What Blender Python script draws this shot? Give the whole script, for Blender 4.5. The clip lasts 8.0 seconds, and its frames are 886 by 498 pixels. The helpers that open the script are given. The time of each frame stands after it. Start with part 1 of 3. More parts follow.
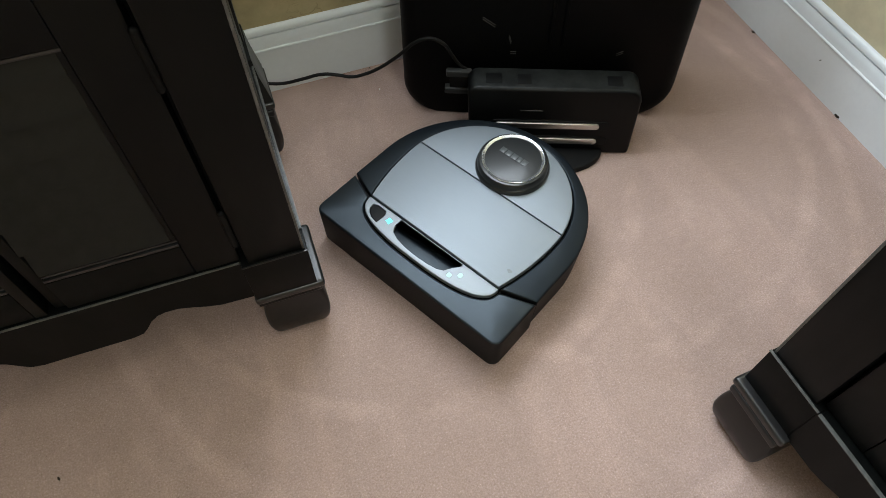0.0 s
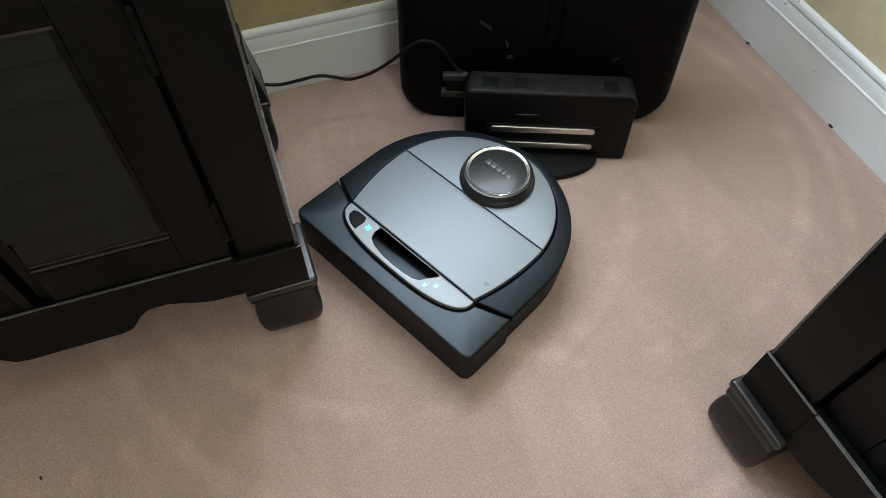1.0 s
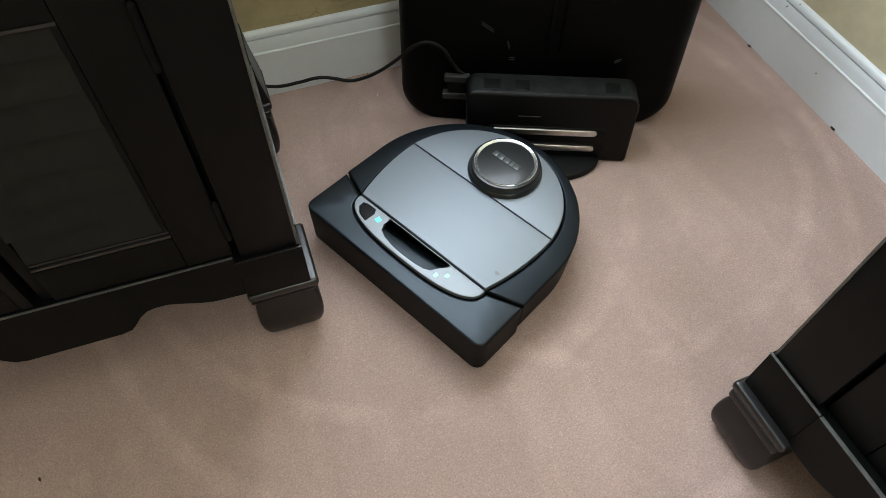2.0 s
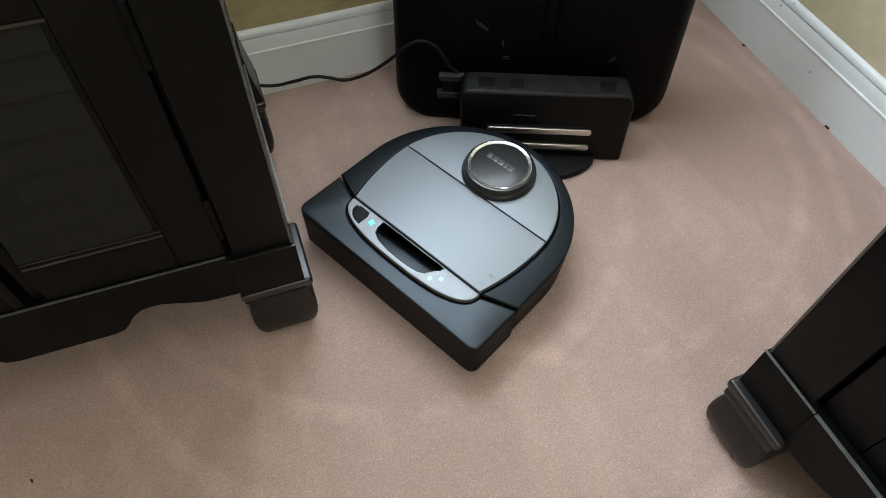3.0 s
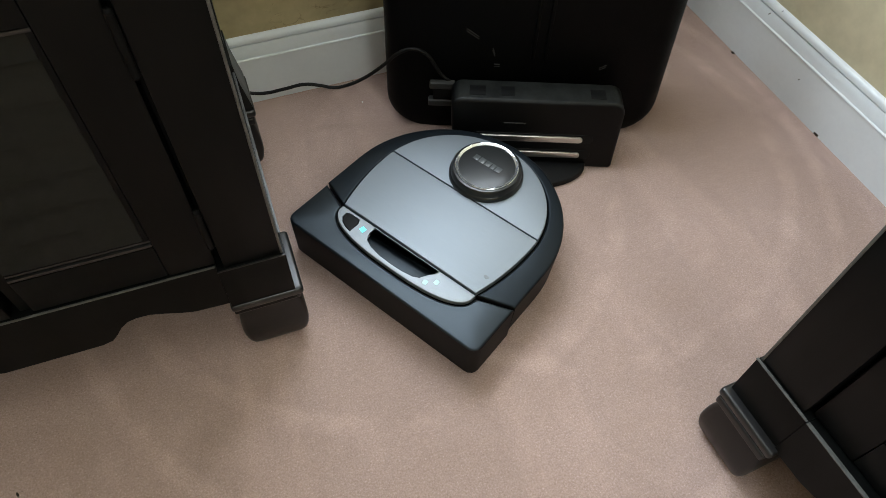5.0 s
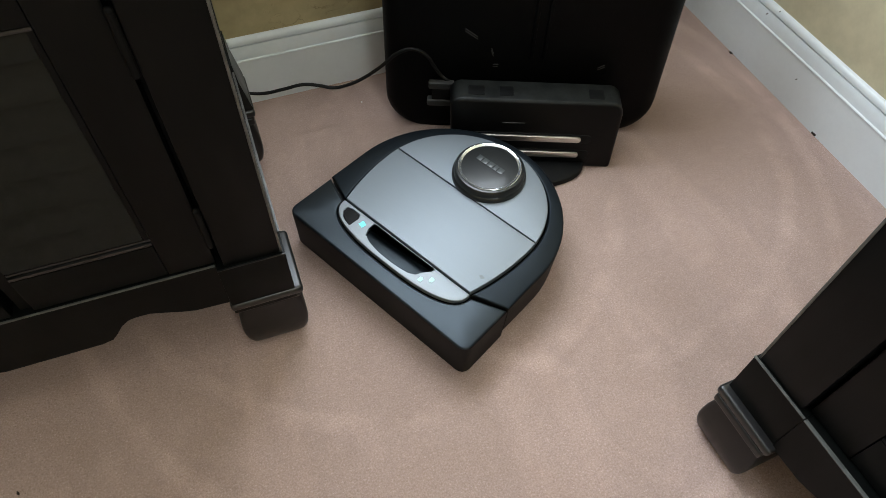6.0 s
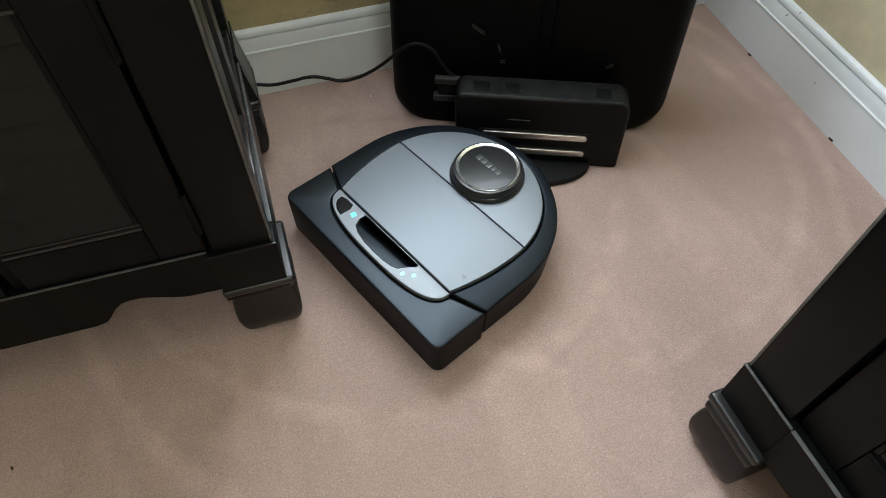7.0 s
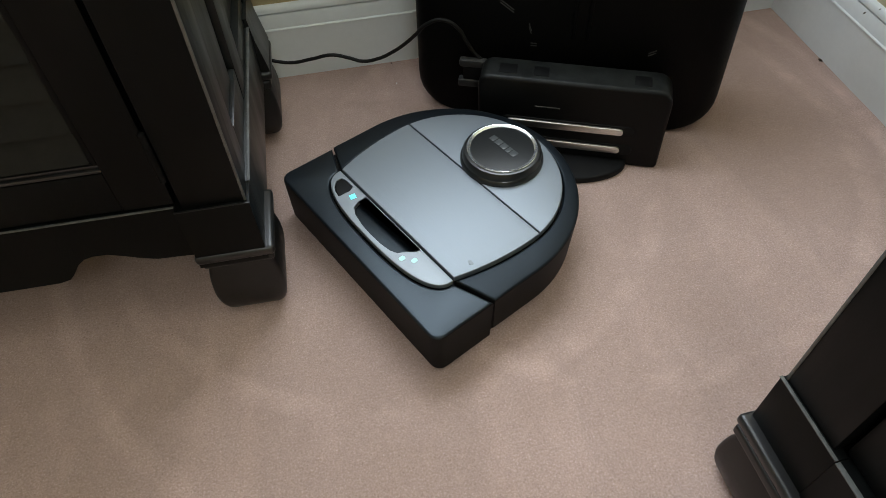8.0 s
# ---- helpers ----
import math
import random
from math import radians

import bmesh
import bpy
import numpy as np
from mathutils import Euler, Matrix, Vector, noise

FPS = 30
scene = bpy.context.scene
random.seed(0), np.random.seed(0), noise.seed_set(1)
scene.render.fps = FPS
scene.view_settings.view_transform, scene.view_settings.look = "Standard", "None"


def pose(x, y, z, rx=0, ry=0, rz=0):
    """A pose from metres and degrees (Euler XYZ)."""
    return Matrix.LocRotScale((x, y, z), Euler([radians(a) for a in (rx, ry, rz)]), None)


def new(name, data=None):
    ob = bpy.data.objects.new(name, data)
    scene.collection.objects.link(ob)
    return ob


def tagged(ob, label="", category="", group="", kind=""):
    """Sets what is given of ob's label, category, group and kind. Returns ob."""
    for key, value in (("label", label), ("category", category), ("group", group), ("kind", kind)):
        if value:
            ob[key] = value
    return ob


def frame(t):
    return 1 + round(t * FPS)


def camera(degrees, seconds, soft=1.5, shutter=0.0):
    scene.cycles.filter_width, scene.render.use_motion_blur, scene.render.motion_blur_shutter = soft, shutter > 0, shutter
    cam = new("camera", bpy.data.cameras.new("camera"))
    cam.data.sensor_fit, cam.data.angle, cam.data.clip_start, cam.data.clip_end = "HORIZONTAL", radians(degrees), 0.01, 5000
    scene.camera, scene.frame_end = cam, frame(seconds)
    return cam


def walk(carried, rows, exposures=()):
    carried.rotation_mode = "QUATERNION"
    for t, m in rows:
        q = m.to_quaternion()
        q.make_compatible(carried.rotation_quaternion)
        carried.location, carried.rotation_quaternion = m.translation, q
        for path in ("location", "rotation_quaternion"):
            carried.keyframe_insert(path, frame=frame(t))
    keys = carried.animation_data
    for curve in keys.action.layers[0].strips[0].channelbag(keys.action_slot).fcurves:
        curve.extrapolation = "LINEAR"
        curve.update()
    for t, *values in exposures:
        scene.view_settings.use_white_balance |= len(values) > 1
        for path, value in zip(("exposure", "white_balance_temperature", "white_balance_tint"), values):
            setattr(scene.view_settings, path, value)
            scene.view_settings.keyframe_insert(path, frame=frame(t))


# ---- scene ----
cam = camera(67.3, 8.0, soft=0.85)
METRES, EYE, TILT, LEAN, TURN = 0.2527, 0.861, -57.0, 0.0, 0.0
ROWS = [
    (0.0, 0.0, 0.0, 0.0, 0.0, 0.0, -0.0),
    (0.5, -0.0064, 0.0307, -0.0586, -0.3, 0.77, -0.5),
    (1.0, -0.0066, 0.0319, -0.0962, -0.6, 1.57, -0.71),
    (1.5, -0.0161, 0.0377, -0.1102, -0.56, 1.92, -0.8),
    (3.0, -0.0003, 0.0548, -0.1303, -0.84, 2.14, -0.64),
    (3.5, 0.0019, 0.0631, -0.1228, -1.28, 2.26, -0.44),
    (4.0, 0.0002, 0.0703, -0.1076, -1.41, 2.33, -0.48),
    (4.5, -0.0026, 0.0712, -0.1102, -1.52, 2.47, -0.47),
    (6.0, -0.0006, 0.0559, -0.1244, -1.65, 2.7, -0.35),
    (6.5, 0.0502, 0.0532, -0.1333, -0.91, 2.67, -1.2),
    (7.0, 0.1828, 0.068, -0.1383, 0.77, 2.54, -2.37),
    (7.5, 0.318, 0.1527, -0.1836, 3.83, 2.67, -4.23),
    (8.0, 0.5076, 0.4856, -0.3786, 6.07, 5.8, -6.86),
]
walk(cam, [(t, pose(0, 0, EYE, TILT, LEAN, TURN) @ pose(METRES * x, METRES * y, METRES * z, 90 + pitch, roll, yaw)) for t, x, y, z, yaw, pitch, roll in ROWS],
     [(0.0, 0.0), (6.5, -0.02), (7.3, -0.06), (8.0, -0.16)])


# ---- light ----
world = bpy.data.worlds.new("world")
scene.world = world
world.use_nodes = True
wn = world.node_tree.nodes
sky = wn.new("ShaderNodeTexSky")
sky.sky_type, sky.sun_disc, sky.sun_elevation, sky.sun_rotation = "NISHITA", False, radians(35), radians(200)
world.node_tree.links.new(sky.outputs["Color"], wn["Background"].inputs["Color"])
wn["Background"].inputs["Strength"].default_value = 0.1

ROOM = 20.8                     # turn of the room's walls about z, degrees
S_WALL, D_WALL = 0.948, 0.953   # faces of the two skirting boards
S_FAR, D_FAR, CEIL = -2.4, -2.4, 2.44
WIN = (-1.05, 0.72, 0.72, 2.1)  # window opening in the north wall, over the skirting


def room(s, d, z, turn=0.0):
    return pose(0, 0, 0, 0, 0, ROOM) @ pose(s, d, z, 0, 0, turn)


def area_lamp(name, m, sx, sy, watts, colour):
    data = bpy.data.lights.new(name, "AREA")
    data.shape, data.size, data.size_y, data.energy, data.color = "RECTANGLE", sx, sy, watts, colour
    ob = new(name, data)
    ob.matrix_world = m
    return ob


area_lamp("window_daylight", room((WIN[0] + WIN[1]) / 2, D_WALL + 0.03, (WIN[2] + WIN[3]) / 2) @ pose(0, 0, 0, -90, 0, 0), 1.68, 1.28, 74.0, (0.83, 0.92, 1.0))
# fill lamp added out of view to brighten the north skirting and cabinet fronts
area_lamp("ceiling_fill_glow", room(0.2, -1.75, CEIL - 0.075), 0.58, 1.1, 18.0, (0.91, 0.98, 1.0))


# ---- materials ----
def material(name, base, rough=0.5, metal=0.0, grain=0.0, grain_scale=60.0, vary=0.0, vary_scale=6.0, bump=0.0, bump_scale=200.0,
             stretch=(1, 1, 1), dust=0.0, dust_colour=(0.25, 0.24, 0.22), coat=0.0, rough_vary=0.0, specular=0.5, tint=None):
    m = bpy.data.materials.new(name)
    m.use_nodes = True
    nt = m.node_tree
    n, link = nt.nodes, nt.links.new
    b = n["Principled BSDF"]
    b.inputs["Roughness"].default_value, b.inputs["Metallic"].default_value = rough, metal
    b.inputs["Specular IOR Level"].default_value = specular
    if tint:
        b.inputs["Specular Tint"].default_value = (*tint, 1)
    if coat:
        b.inputs["Coat Weight"].default_value, b.inputs["Coat Roughness"].default_value = coat, 0.08
    tc, mp = n.new("ShaderNodeTexCoord"), n.new("ShaderNodeMapping")
    mp.inputs["Scale"].default_value = stretch
    link(tc.outputs["Object"], mp.inputs["Vector"])

    def noise_at(scale, detail=4.0, rough_=0.6):
        t = n.new("ShaderNodeTexNoise")
        t.inputs["Scale"].default_value, t.inputs["Detail"].default_value, t.inputs["Roughness"].default_value = scale, detail, rough_
        link(mp.outputs["Vector"], t.inputs["Vector"])
        return t.outputs["Fac"]

    def span(fac, lo, hi, a=0.0, c=1.0):
        r = n.new("ShaderNodeMapRange")
        r.inputs["From Min"].default_value, r.inputs["From Max"].default_value = lo, hi
        r.inputs["To Min"].default_value, r.inputs["To Max"].default_value = a, c
        link(fac, r.inputs["Value"])
        return r.outputs["Result"]

    def scaled(colour, factor):
        mx = n.new("ShaderNodeVectorMath")
        mx.operation = "SCALE"
        link(colour, mx.inputs[0])
        link(factor, mx.inputs["Scale"])
        return mx.outputs["Vector"]
    rgb = n.new("ShaderNodeRGB")
    rgb.outputs[0].default_value = (*base, 1)
    colour = rgb.outputs[0]
    if vary:
        colour = scaled(colour, span(noise_at(vary_scale), 0.3, 0.7, 1 - vary, 1 + vary))
    if grain:
        colour = scaled(colour, span(noise_at(grain_scale, 3.0, 0.7), 0.25, 0.75, 1 - grain, 1 + grain))
    if dust:
        geo = n.new("ShaderNodeNewGeometry")
        sep = n.new("ShaderNodeSeparateXYZ")
        link(geo.outputs["Normal"], sep.inputs[0])
        up = span(sep.outputs["Z"], 0.55, 0.95)
        mul = n.new("ShaderNodeMath")
        mul.operation = "MULTIPLY"
        link(up, mul.inputs[0])
        link(span(noise_at(38.0, 5.0, 0.75), 0.35, 0.7, 0.25 * dust, dust), mul.inputs[1])
        mix = n.new("ShaderNodeMix")
        mix.data_type = "RGBA"
        link(mul.outputs[0], mix.inputs["Factor"])
        link(colour, mix.inputs["A"])
        mix.inputs["B"].default_value = (*dust_colour, 1)
        colour = mix.outputs["Result"]
    link(colour, b.inputs["Base Color"])
    if rough_vary:
        link(span(noise_at(vary_scale * 2.3, 5.0), 0.3, 0.7, rough - rough_vary, rough + rough_vary), b.inputs["Roughness"])
    if bump:
        bp = n.new("ShaderNodeBump")
        bp.inputs["Strength"].default_value, bp.inputs["Distance"].default_value = bump, 0.002
        link(noise_at(bump_scale, 4.0, 0.65), bp.inputs["Height"])
        link(bp.outputs["Normal"], b.inputs["Normal"])
    return m


def carpet_material():
    """Cut-pile carpet: pinkish tan, with faint brushed tracks, lighter patches and fine pile."""
    m = bpy.data.materials.new("carpet")
    m.use_nodes = True
    nt = m.node_tree
    n, link = nt.nodes, nt.links.new
    b = n["Principled BSDF"]
    b.inputs["Roughness"].default_value = 0.95
    b.inputs["Specular IOR Level"].default_value = 0.1
    b.inputs["Sheen Weight"].default_value, b.inputs["Sheen Roughness"].default_value = 0.25, 0.5
    b.inputs["Sheen Tint"].default_value = (1.0, 0.9, 0.82, 1)
    tc = n.new("ShaderNodeTexCoord")

    def tex(scale, detail, distort=0.0, stretch=(1, 1, 1), turn=0.0):
        mp = n.new("ShaderNodeMapping")
        mp.inputs["Scale"].default_value = stretch
        mp.inputs["Rotation"].default_value = (0, 0, turn)
        link(tc.outputs["Object"], mp.inputs["Vector"])
        t = n.new("ShaderNodeTexNoise")
        t.inputs["Scale"].default_value, t.inputs["Detail"].default_value = scale, detail
        t.inputs["Roughness"].default_value, t.inputs["Distortion"].default_value = 0.65, distort
        link(mp.outputs["Vector"], t.inputs["Vector"])
        return t.outputs["Fac"]

    def ramp(fac, stops):
        r = n.new("ShaderNodeValToRGB")
        e = r.color_ramp.elements
        e[0].position, e[0].color = stops[0][0], (*stops[0][1], 1)
        e[1].position, e[1].color = stops[-1][0], (*stops[-1][1], 1)
        for p, c in stops[1:-1]:
            e.new(p).color = (*c, 1)
        link(fac, r.inputs["Fac"])
        return r.outputs["Color"]

    def mul(a, c):
        x = n.new("ShaderNodeMix")
        x.data_type, x.blend_type = "RGBA", "MULTIPLY"
        x.inputs["Factor"].default_value = 1.0
        link(a, x.inputs["A"])
        link(c, x.inputs["B"])
        return x.outputs["Result"]
    base = ramp(tex(420, 3), [(0.3, (0.36, 0.254, 0.213)), (0.5, (0.434, 0.316, 0.274)), (0.64, (0.495, 0.368, 0.328)), (0.74, (0.64, 0.505, 0.465))])
    patches = ramp(tex(3.5, 4, 0.6), [(0.32, (0.93, 0.92, 0.905)), (0.5, (1, 1, 1)), (0.68, (1.05, 1.055, 1.06))])
    tracks = ramp(tex(5, 3, 1.2, (1.6, 0.8, 1), 0.4), [(0.38, (0.975, 0.97, 0.965)), (0.55, (1, 1, 1)), (0.66, (1.07, 1.07, 1.075))])
    wave = n.new("ShaderNodeTexWave")
    wave.inputs["Scale"].default_value, wave.inputs["Distortion"].default_value = 0.9, 9.0
    wave.inputs["Detail"].default_value, wave.inputs["Detail Scale"].default_value = 3.0, 0.6
    link(tc.outputs["Object"], wave.inputs["Vector"])
    streaks = ramp(wave.outputs["Fac"], [(0.8, (1, 1, 1)), (0.93, (1.09, 1.088, 1.085)), (1.0, (1.06, 1.06, 1.06))])
    patches = mul(patches, streaks)
    mottled = ramp(tex(110, 5), [(0.32, (0.96, 0.955, 0.95)), (0.55, (1.0, 1.0, 1.0)), (0.7, (1.07, 1.07, 1.075))])
    geo = n.new("ShaderNodeNewGeometry")

    def brushed(cx, cy, radius, half, seed):
        """Pile brushed the other way along the arc of a passed wheel."""
        far = n.new("ShaderNodeVectorMath")
        far.operation = "DISTANCE"
        far.inputs[1].default_value = (cx, cy, 0)
        link(geo.outputs["Position"], far.inputs[0])
        off = n.new("ShaderNodeMath")
        off.operation = "SUBTRACT"
        link(far.outputs["Value"], off.inputs[0])
        off.inputs[1].default_value = radius
        side = n.new("ShaderNodeMath")
        side.operation = "ABSOLUTE"
        link(off.outputs[0], side.inputs[0])
        band = n.new("ShaderNodeMapRange")
        band.interpolation_type = "SMOOTHSTEP"
        band.inputs["From Min"].default_value, band.inputs["From Max"].default_value = half * 0.15, half
        band.inputs["To Min"].default_value, band.inputs["To Max"].default_value = 1.0, 0.0
        link(side.outputs[0], band.inputs["Value"])
        broken = n.new("ShaderNodeMapRange")
        broken.inputs["From Min"].default_value, broken.inputs["From Max"].default_value = 0.4, 0.62
        link(tex(9, 4, 0.5, (1, 1, 1), seed), broken.inputs["Value"])
        both = n.new("ShaderNodeMath")
        both.operation = "MULTIPLY"
        link(band.outputs[0], both.inputs[0])
        link(broken.outputs[0], both.inputs[1])
        return ramp(both.outputs[0], [(0.0, (1, 1, 1)), (1.0, (1.17, 1.18, 1.19))])
    for arc in ((0.214, 0.786, 0.401, 0.022, 0.3), (-0.09, 0.70, 0.4, 0.022, 2.2), (0.40, 0.60, 0.034, 0.03, 2.0), (0.05, 0.75, 0.62, 0.02, 2.6)):
        patches = mul(patches, brushed(*arc))
    tufts = ramp(geo.outputs["Random Per Island"], [(0.0, (0.92, 0.92, 0.92)), (1.0, (1.08, 1.08, 1.08))])
    link(mul(mul(mul(mul(base, patches), tracks), mottled), tufts), b.inputs["Base Color"])
    bp = n.new("ShaderNodeBump")
    bp.inputs["Strength"].default_value, bp.inputs["Distance"].default_value = 0.42, 0.003
    link(tex(330, 4), bp.inputs["Height"])
    link(bp.outputs["Normal"], b.inputs["Normal"])
    return m


CARPET = carpet_material()
WALL = material("tan_wall_paint", (0.58, 0.52, 0.35), 0.8, vary=0.14, vary_scale=11, grain=0.05, grain_scale=25, bump=0.25, bump_scale=160)


def veined(m, colour, amount):
    """Brown cracked veins and blotches over a painted wall."""
    nt = m.node_tree
    n, link = nt.nodes, nt.links.new
    b = n["Principled BSDF"]
    base = b.inputs["Base Color"].links[0].from_socket
    tc = n.new("ShaderNodeTexCoord")
    bend = n.new("ShaderNodeTexNoise")
    bend.inputs["Scale"].default_value, bend.inputs["Detail"].default_value, bend.inputs["Distortion"].default_value = 13.0, 5.0, 1.6
    link(tc.outputs["Object"], bend.inputs["Vector"])
    near = n.new("ShaderNodeMath")
    near.operation = "SUBTRACT"
    link(bend.outputs["Fac"], near.inputs[0])
    near.inputs[1].default_value = 0.53
    size = n.new("ShaderNodeMath")
    size.operation = "ABSOLUTE"
    link(near.outputs[0], size.inputs[0])
    line = n.new("ShaderNodeMapRange")
    line.inputs["From Min"].default_value, line.inputs["From Max"].default_value = 0.002, 0.014
    line.inputs["To Min"].default_value, line.inputs["To Max"].default_value = amount, 0.0
    link(size.outputs[0], line.inputs["Value"])
    where = n.new("ShaderNodeTexNoise")
    where.inputs["Scale"].default_value, where.inputs["Detail"].default_value = 17.0, 3.0
    link(tc.outputs["Object"], where.inputs["Vector"])
    some = n.new("ShaderNodeMapRange")
    some.inputs["From Min"].default_value, some.inputs["From Max"].default_value = 0.47, 0.62
    link(where.outputs["Fac"], some.inputs["Value"])
    both = n.new("ShaderNodeMath")
    both.operation = "MULTIPLY"
    link(line.outputs[0], both.inputs[0])
    link(some.outputs[0], both.inputs[1])
    mix = n.new("ShaderNodeMix")
    mix.data_type = "RGBA"
    link(both.outputs[0], mix.inputs["Factor"])
    link(base, mix.inputs["A"])
    mix.inputs["B"].default_value = (*colour, 1)
    link(mix.outputs["Result"], b.inputs["Base Color"])
    return m


FAUX = veined(material("olive_tan_faux_finish", (0.40, 0.335, 0.185), 0.8, vary=0.2, vary_scale=9, grain=0.07, grain_scale=40, bump=0.25, bump_scale=160), (0.13, 0.085, 0.035), 0.75)
WHITE = material("white_gloss_trim", (0.78, 0.825, 0.845), 0.38, vary=0.03, vary_scale=8, grain=0.02, grain_scale=90, bump=0.08, bump_scale=60)
CEILING = material("ceiling_white", (0.8, 0.79, 0.76), 0.9, grain=0.04, bump=0.2)
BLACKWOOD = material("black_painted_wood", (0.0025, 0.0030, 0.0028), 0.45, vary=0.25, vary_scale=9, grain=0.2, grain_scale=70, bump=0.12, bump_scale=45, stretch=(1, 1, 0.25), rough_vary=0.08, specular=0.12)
# glossy ends: base lifted over BLACKWOOD for the light they catch from carpet and wall
ENDWOOD = material("black_glossy_lit_end", (0.0075, 0.0085, 0.0075), 0.36, vary=0.3, vary_scale=9, grain=0.2, grain_scale=60, bump=0.15, bump_scale=30, stretch=(1, 1, 0.25), rough_vary=0.1, specular=0.34)
# worn edges, made paler still by the highlight put into this colour
WORN_LIT = material("worn_lit_black_edge", (0.085, 0.086, 0.08), 0.4, vary=0.3, vary_scale=30, grain=0.25, bump=0.1)
FOOTBLACK = material("black_lacquer_foot", (0.005, 0.005, 0.005), 0.4, vary=0.2, vary_scale=25, grain=0.15, bump=0.06, bump_scale=90, rough_vary=0.08)
# slats in the same black, brightened in colour to stand for light on them
LOUVRE = material("black_lit_louvre", (0.0135, 0.014, 0.0125), 0.5, vary=0.2, vary_scale=9, grain=0.2, grain_scale=70, bump=0.1, bump_scale=40, specular=0.15)
# satin black, its base raised so the beads carry a grey highlight line
SATIN = material("black_satin_lit_moulding", (0.011, 0.011, 0.011), 0.32, vary=0.25, vary_scale=30, grain=0.2, bump=0.05, bump_scale=60, specular=0.6)
HINGE = material("dark_bronze_hinge", (0.004, 0.004, 0.004), 0.6, 0.0, vary=0.3, vary_scale=60, specular=0.1)
BUMPER = material("slate_black_plastic", (0.0060, 0.0080, 0.0105), 0.34, vary=0.06, vary_scale=20, grain=0.05, grain_scale=500, bump=0.08, bump_scale=900, specular=0.46, tint=(0.76, 0.9, 1.0))
SHELL = material("charcoal_plastic_shell", (0.0046, 0.0066, 0.0090), 0.4, vary=0.06, vary_scale=20, grain=0.06, grain_scale=500, bump=0.1, bump_scale=900, specular=0.26, tint=(0.76, 0.9, 1.0))
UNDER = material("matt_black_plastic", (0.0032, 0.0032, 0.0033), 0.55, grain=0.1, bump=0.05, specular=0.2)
SILVER = material("brushed_silver_panel", (0.246, 0.276, 0.304), 0.52, 0.7, vary=0.02, vary_scale=5, grain=0.035, grain_scale=900, stretch=(0.06, 1, 1), bump=0.06, bump_scale=900)
TRIM = material("satin_silver_trim", (0.27, 0.295, 0.315), 0.5, 0.65, grain=0.03, grain_scale=400)
CHROME = material("polished_chrome", (0.8, 0.83, 0.85), 0.2, 0.85, vary=0.03)
LENSTOP = material("smoked_gloss_disc", (0.01, 0.0138, 0.0148), 0.3, vary=0.1, vary_scale=60, grain=0.1, coat=0.12)
TURRET = material("black_turret_plastic", (0.012, 0.013, 0.013), 0.3, grain=0.1, coat=0.2)
SMUDGE = material("grey_smudge", (0.19, 0.205, 0.215), 0.5, 0.5, grain=0.2, grain_scale=900)
MARK = material("grey_print", (0.065, 0.073, 0.074), 0.3, grain=0.1, coat=0.3)
DOCKBLACK = material("dock_black_plastic", (0.002, 0.002, 0.002), 0.42, grain=0.12, grain_scale=200, bump=0.05, bump_scale=500, dust=0.45, dust_colour=(0.05, 0.055, 0.052), specular=0.2)
CONTACT = material("worn_steel_contact", (0.62, 0.6, 0.56), 0.3, 1.0, vary=0.12, vary_scale=40, grain=0.08, grain_scale=500, stretch=(0.1, 1, 1))
PLUGGREY = material("grey_plug_plastic", (0.022, 0.023, 0.023), 0.5, grain=0.1, dust=0.15)
BINBLACK = material("black_bin_plastic", (0.0013, 0.0013, 0.0013), 0.5, vary=0.2, vary_scale=14, grain=0.15, grain_scale=300, bump=0.15, bump_scale=400, rough_vary=0.08, specular=0.1)
CABLE = material("black_cable_rubber", (0.005, 0.0048, 0.0046), 0.5, grain=0.15, specular=0.25)
CRUMB = material("dark_crumb", (0.03, 0.02, 0.013), 0.9, grain=0.3, grain_scale=900)
FLECK = material("white_fleck", (0.75, 0.74, 0.7), 0.8, grain=0.1)
SCUFF = material("grey_scuff", (0.035, 0.035, 0.033), 0.7, grain=0.3, grain_scale=600)


def glow_material(name, colour, strength):
    m = bpy.data.materials.new(name)
    m.use_nodes = True
    b = m.node_tree.nodes["Principled BSDF"]
    b.inputs["Base Color"].default_value = (0.1, 0.3, 0.3, 1)
    b.inputs["Emission Color"].default_value, b.inputs["Emission Strength"].default_value = (*colour, 1), strength
    return m


LED = glow_material("cyan_led", (0.16, 0.88, 0.92), 1.1)
ICON = glow_material("pale_backlit_print", (0.72, 0.95, 0.9), 0.7)
GLOW = glow_material("fill_diffuser_glow", (0.93, 0.98, 1.0), 1.2)


# ---- mesh helpers ----
def finish(name, bm, mat, parent=None, label="", smooth=40):
    bmesh.ops.remove_doubles(bm, verts=bm.verts, dist=1e-6)
    bmesh.ops.recalc_face_normals(bm, faces=bm.faces)
    me = bpy.data.meshes.new(name)
    bm.to_mesh(me)
    bm.free()
    me.materials.append(mat)
    if smooth:
        for p in me.polygons:
            p.use_smooth = True
        me.set_sharp_from_angle(angle=radians(smooth))
    ob = new(name, me)
    if parent:
        ob.parent = parent
    if label:
        ob["label"] = label
    return ob


def part(name, bm, mat, parent, label="", smooth=40):
    return finish(name, bm, mat, parent, label, smooth)


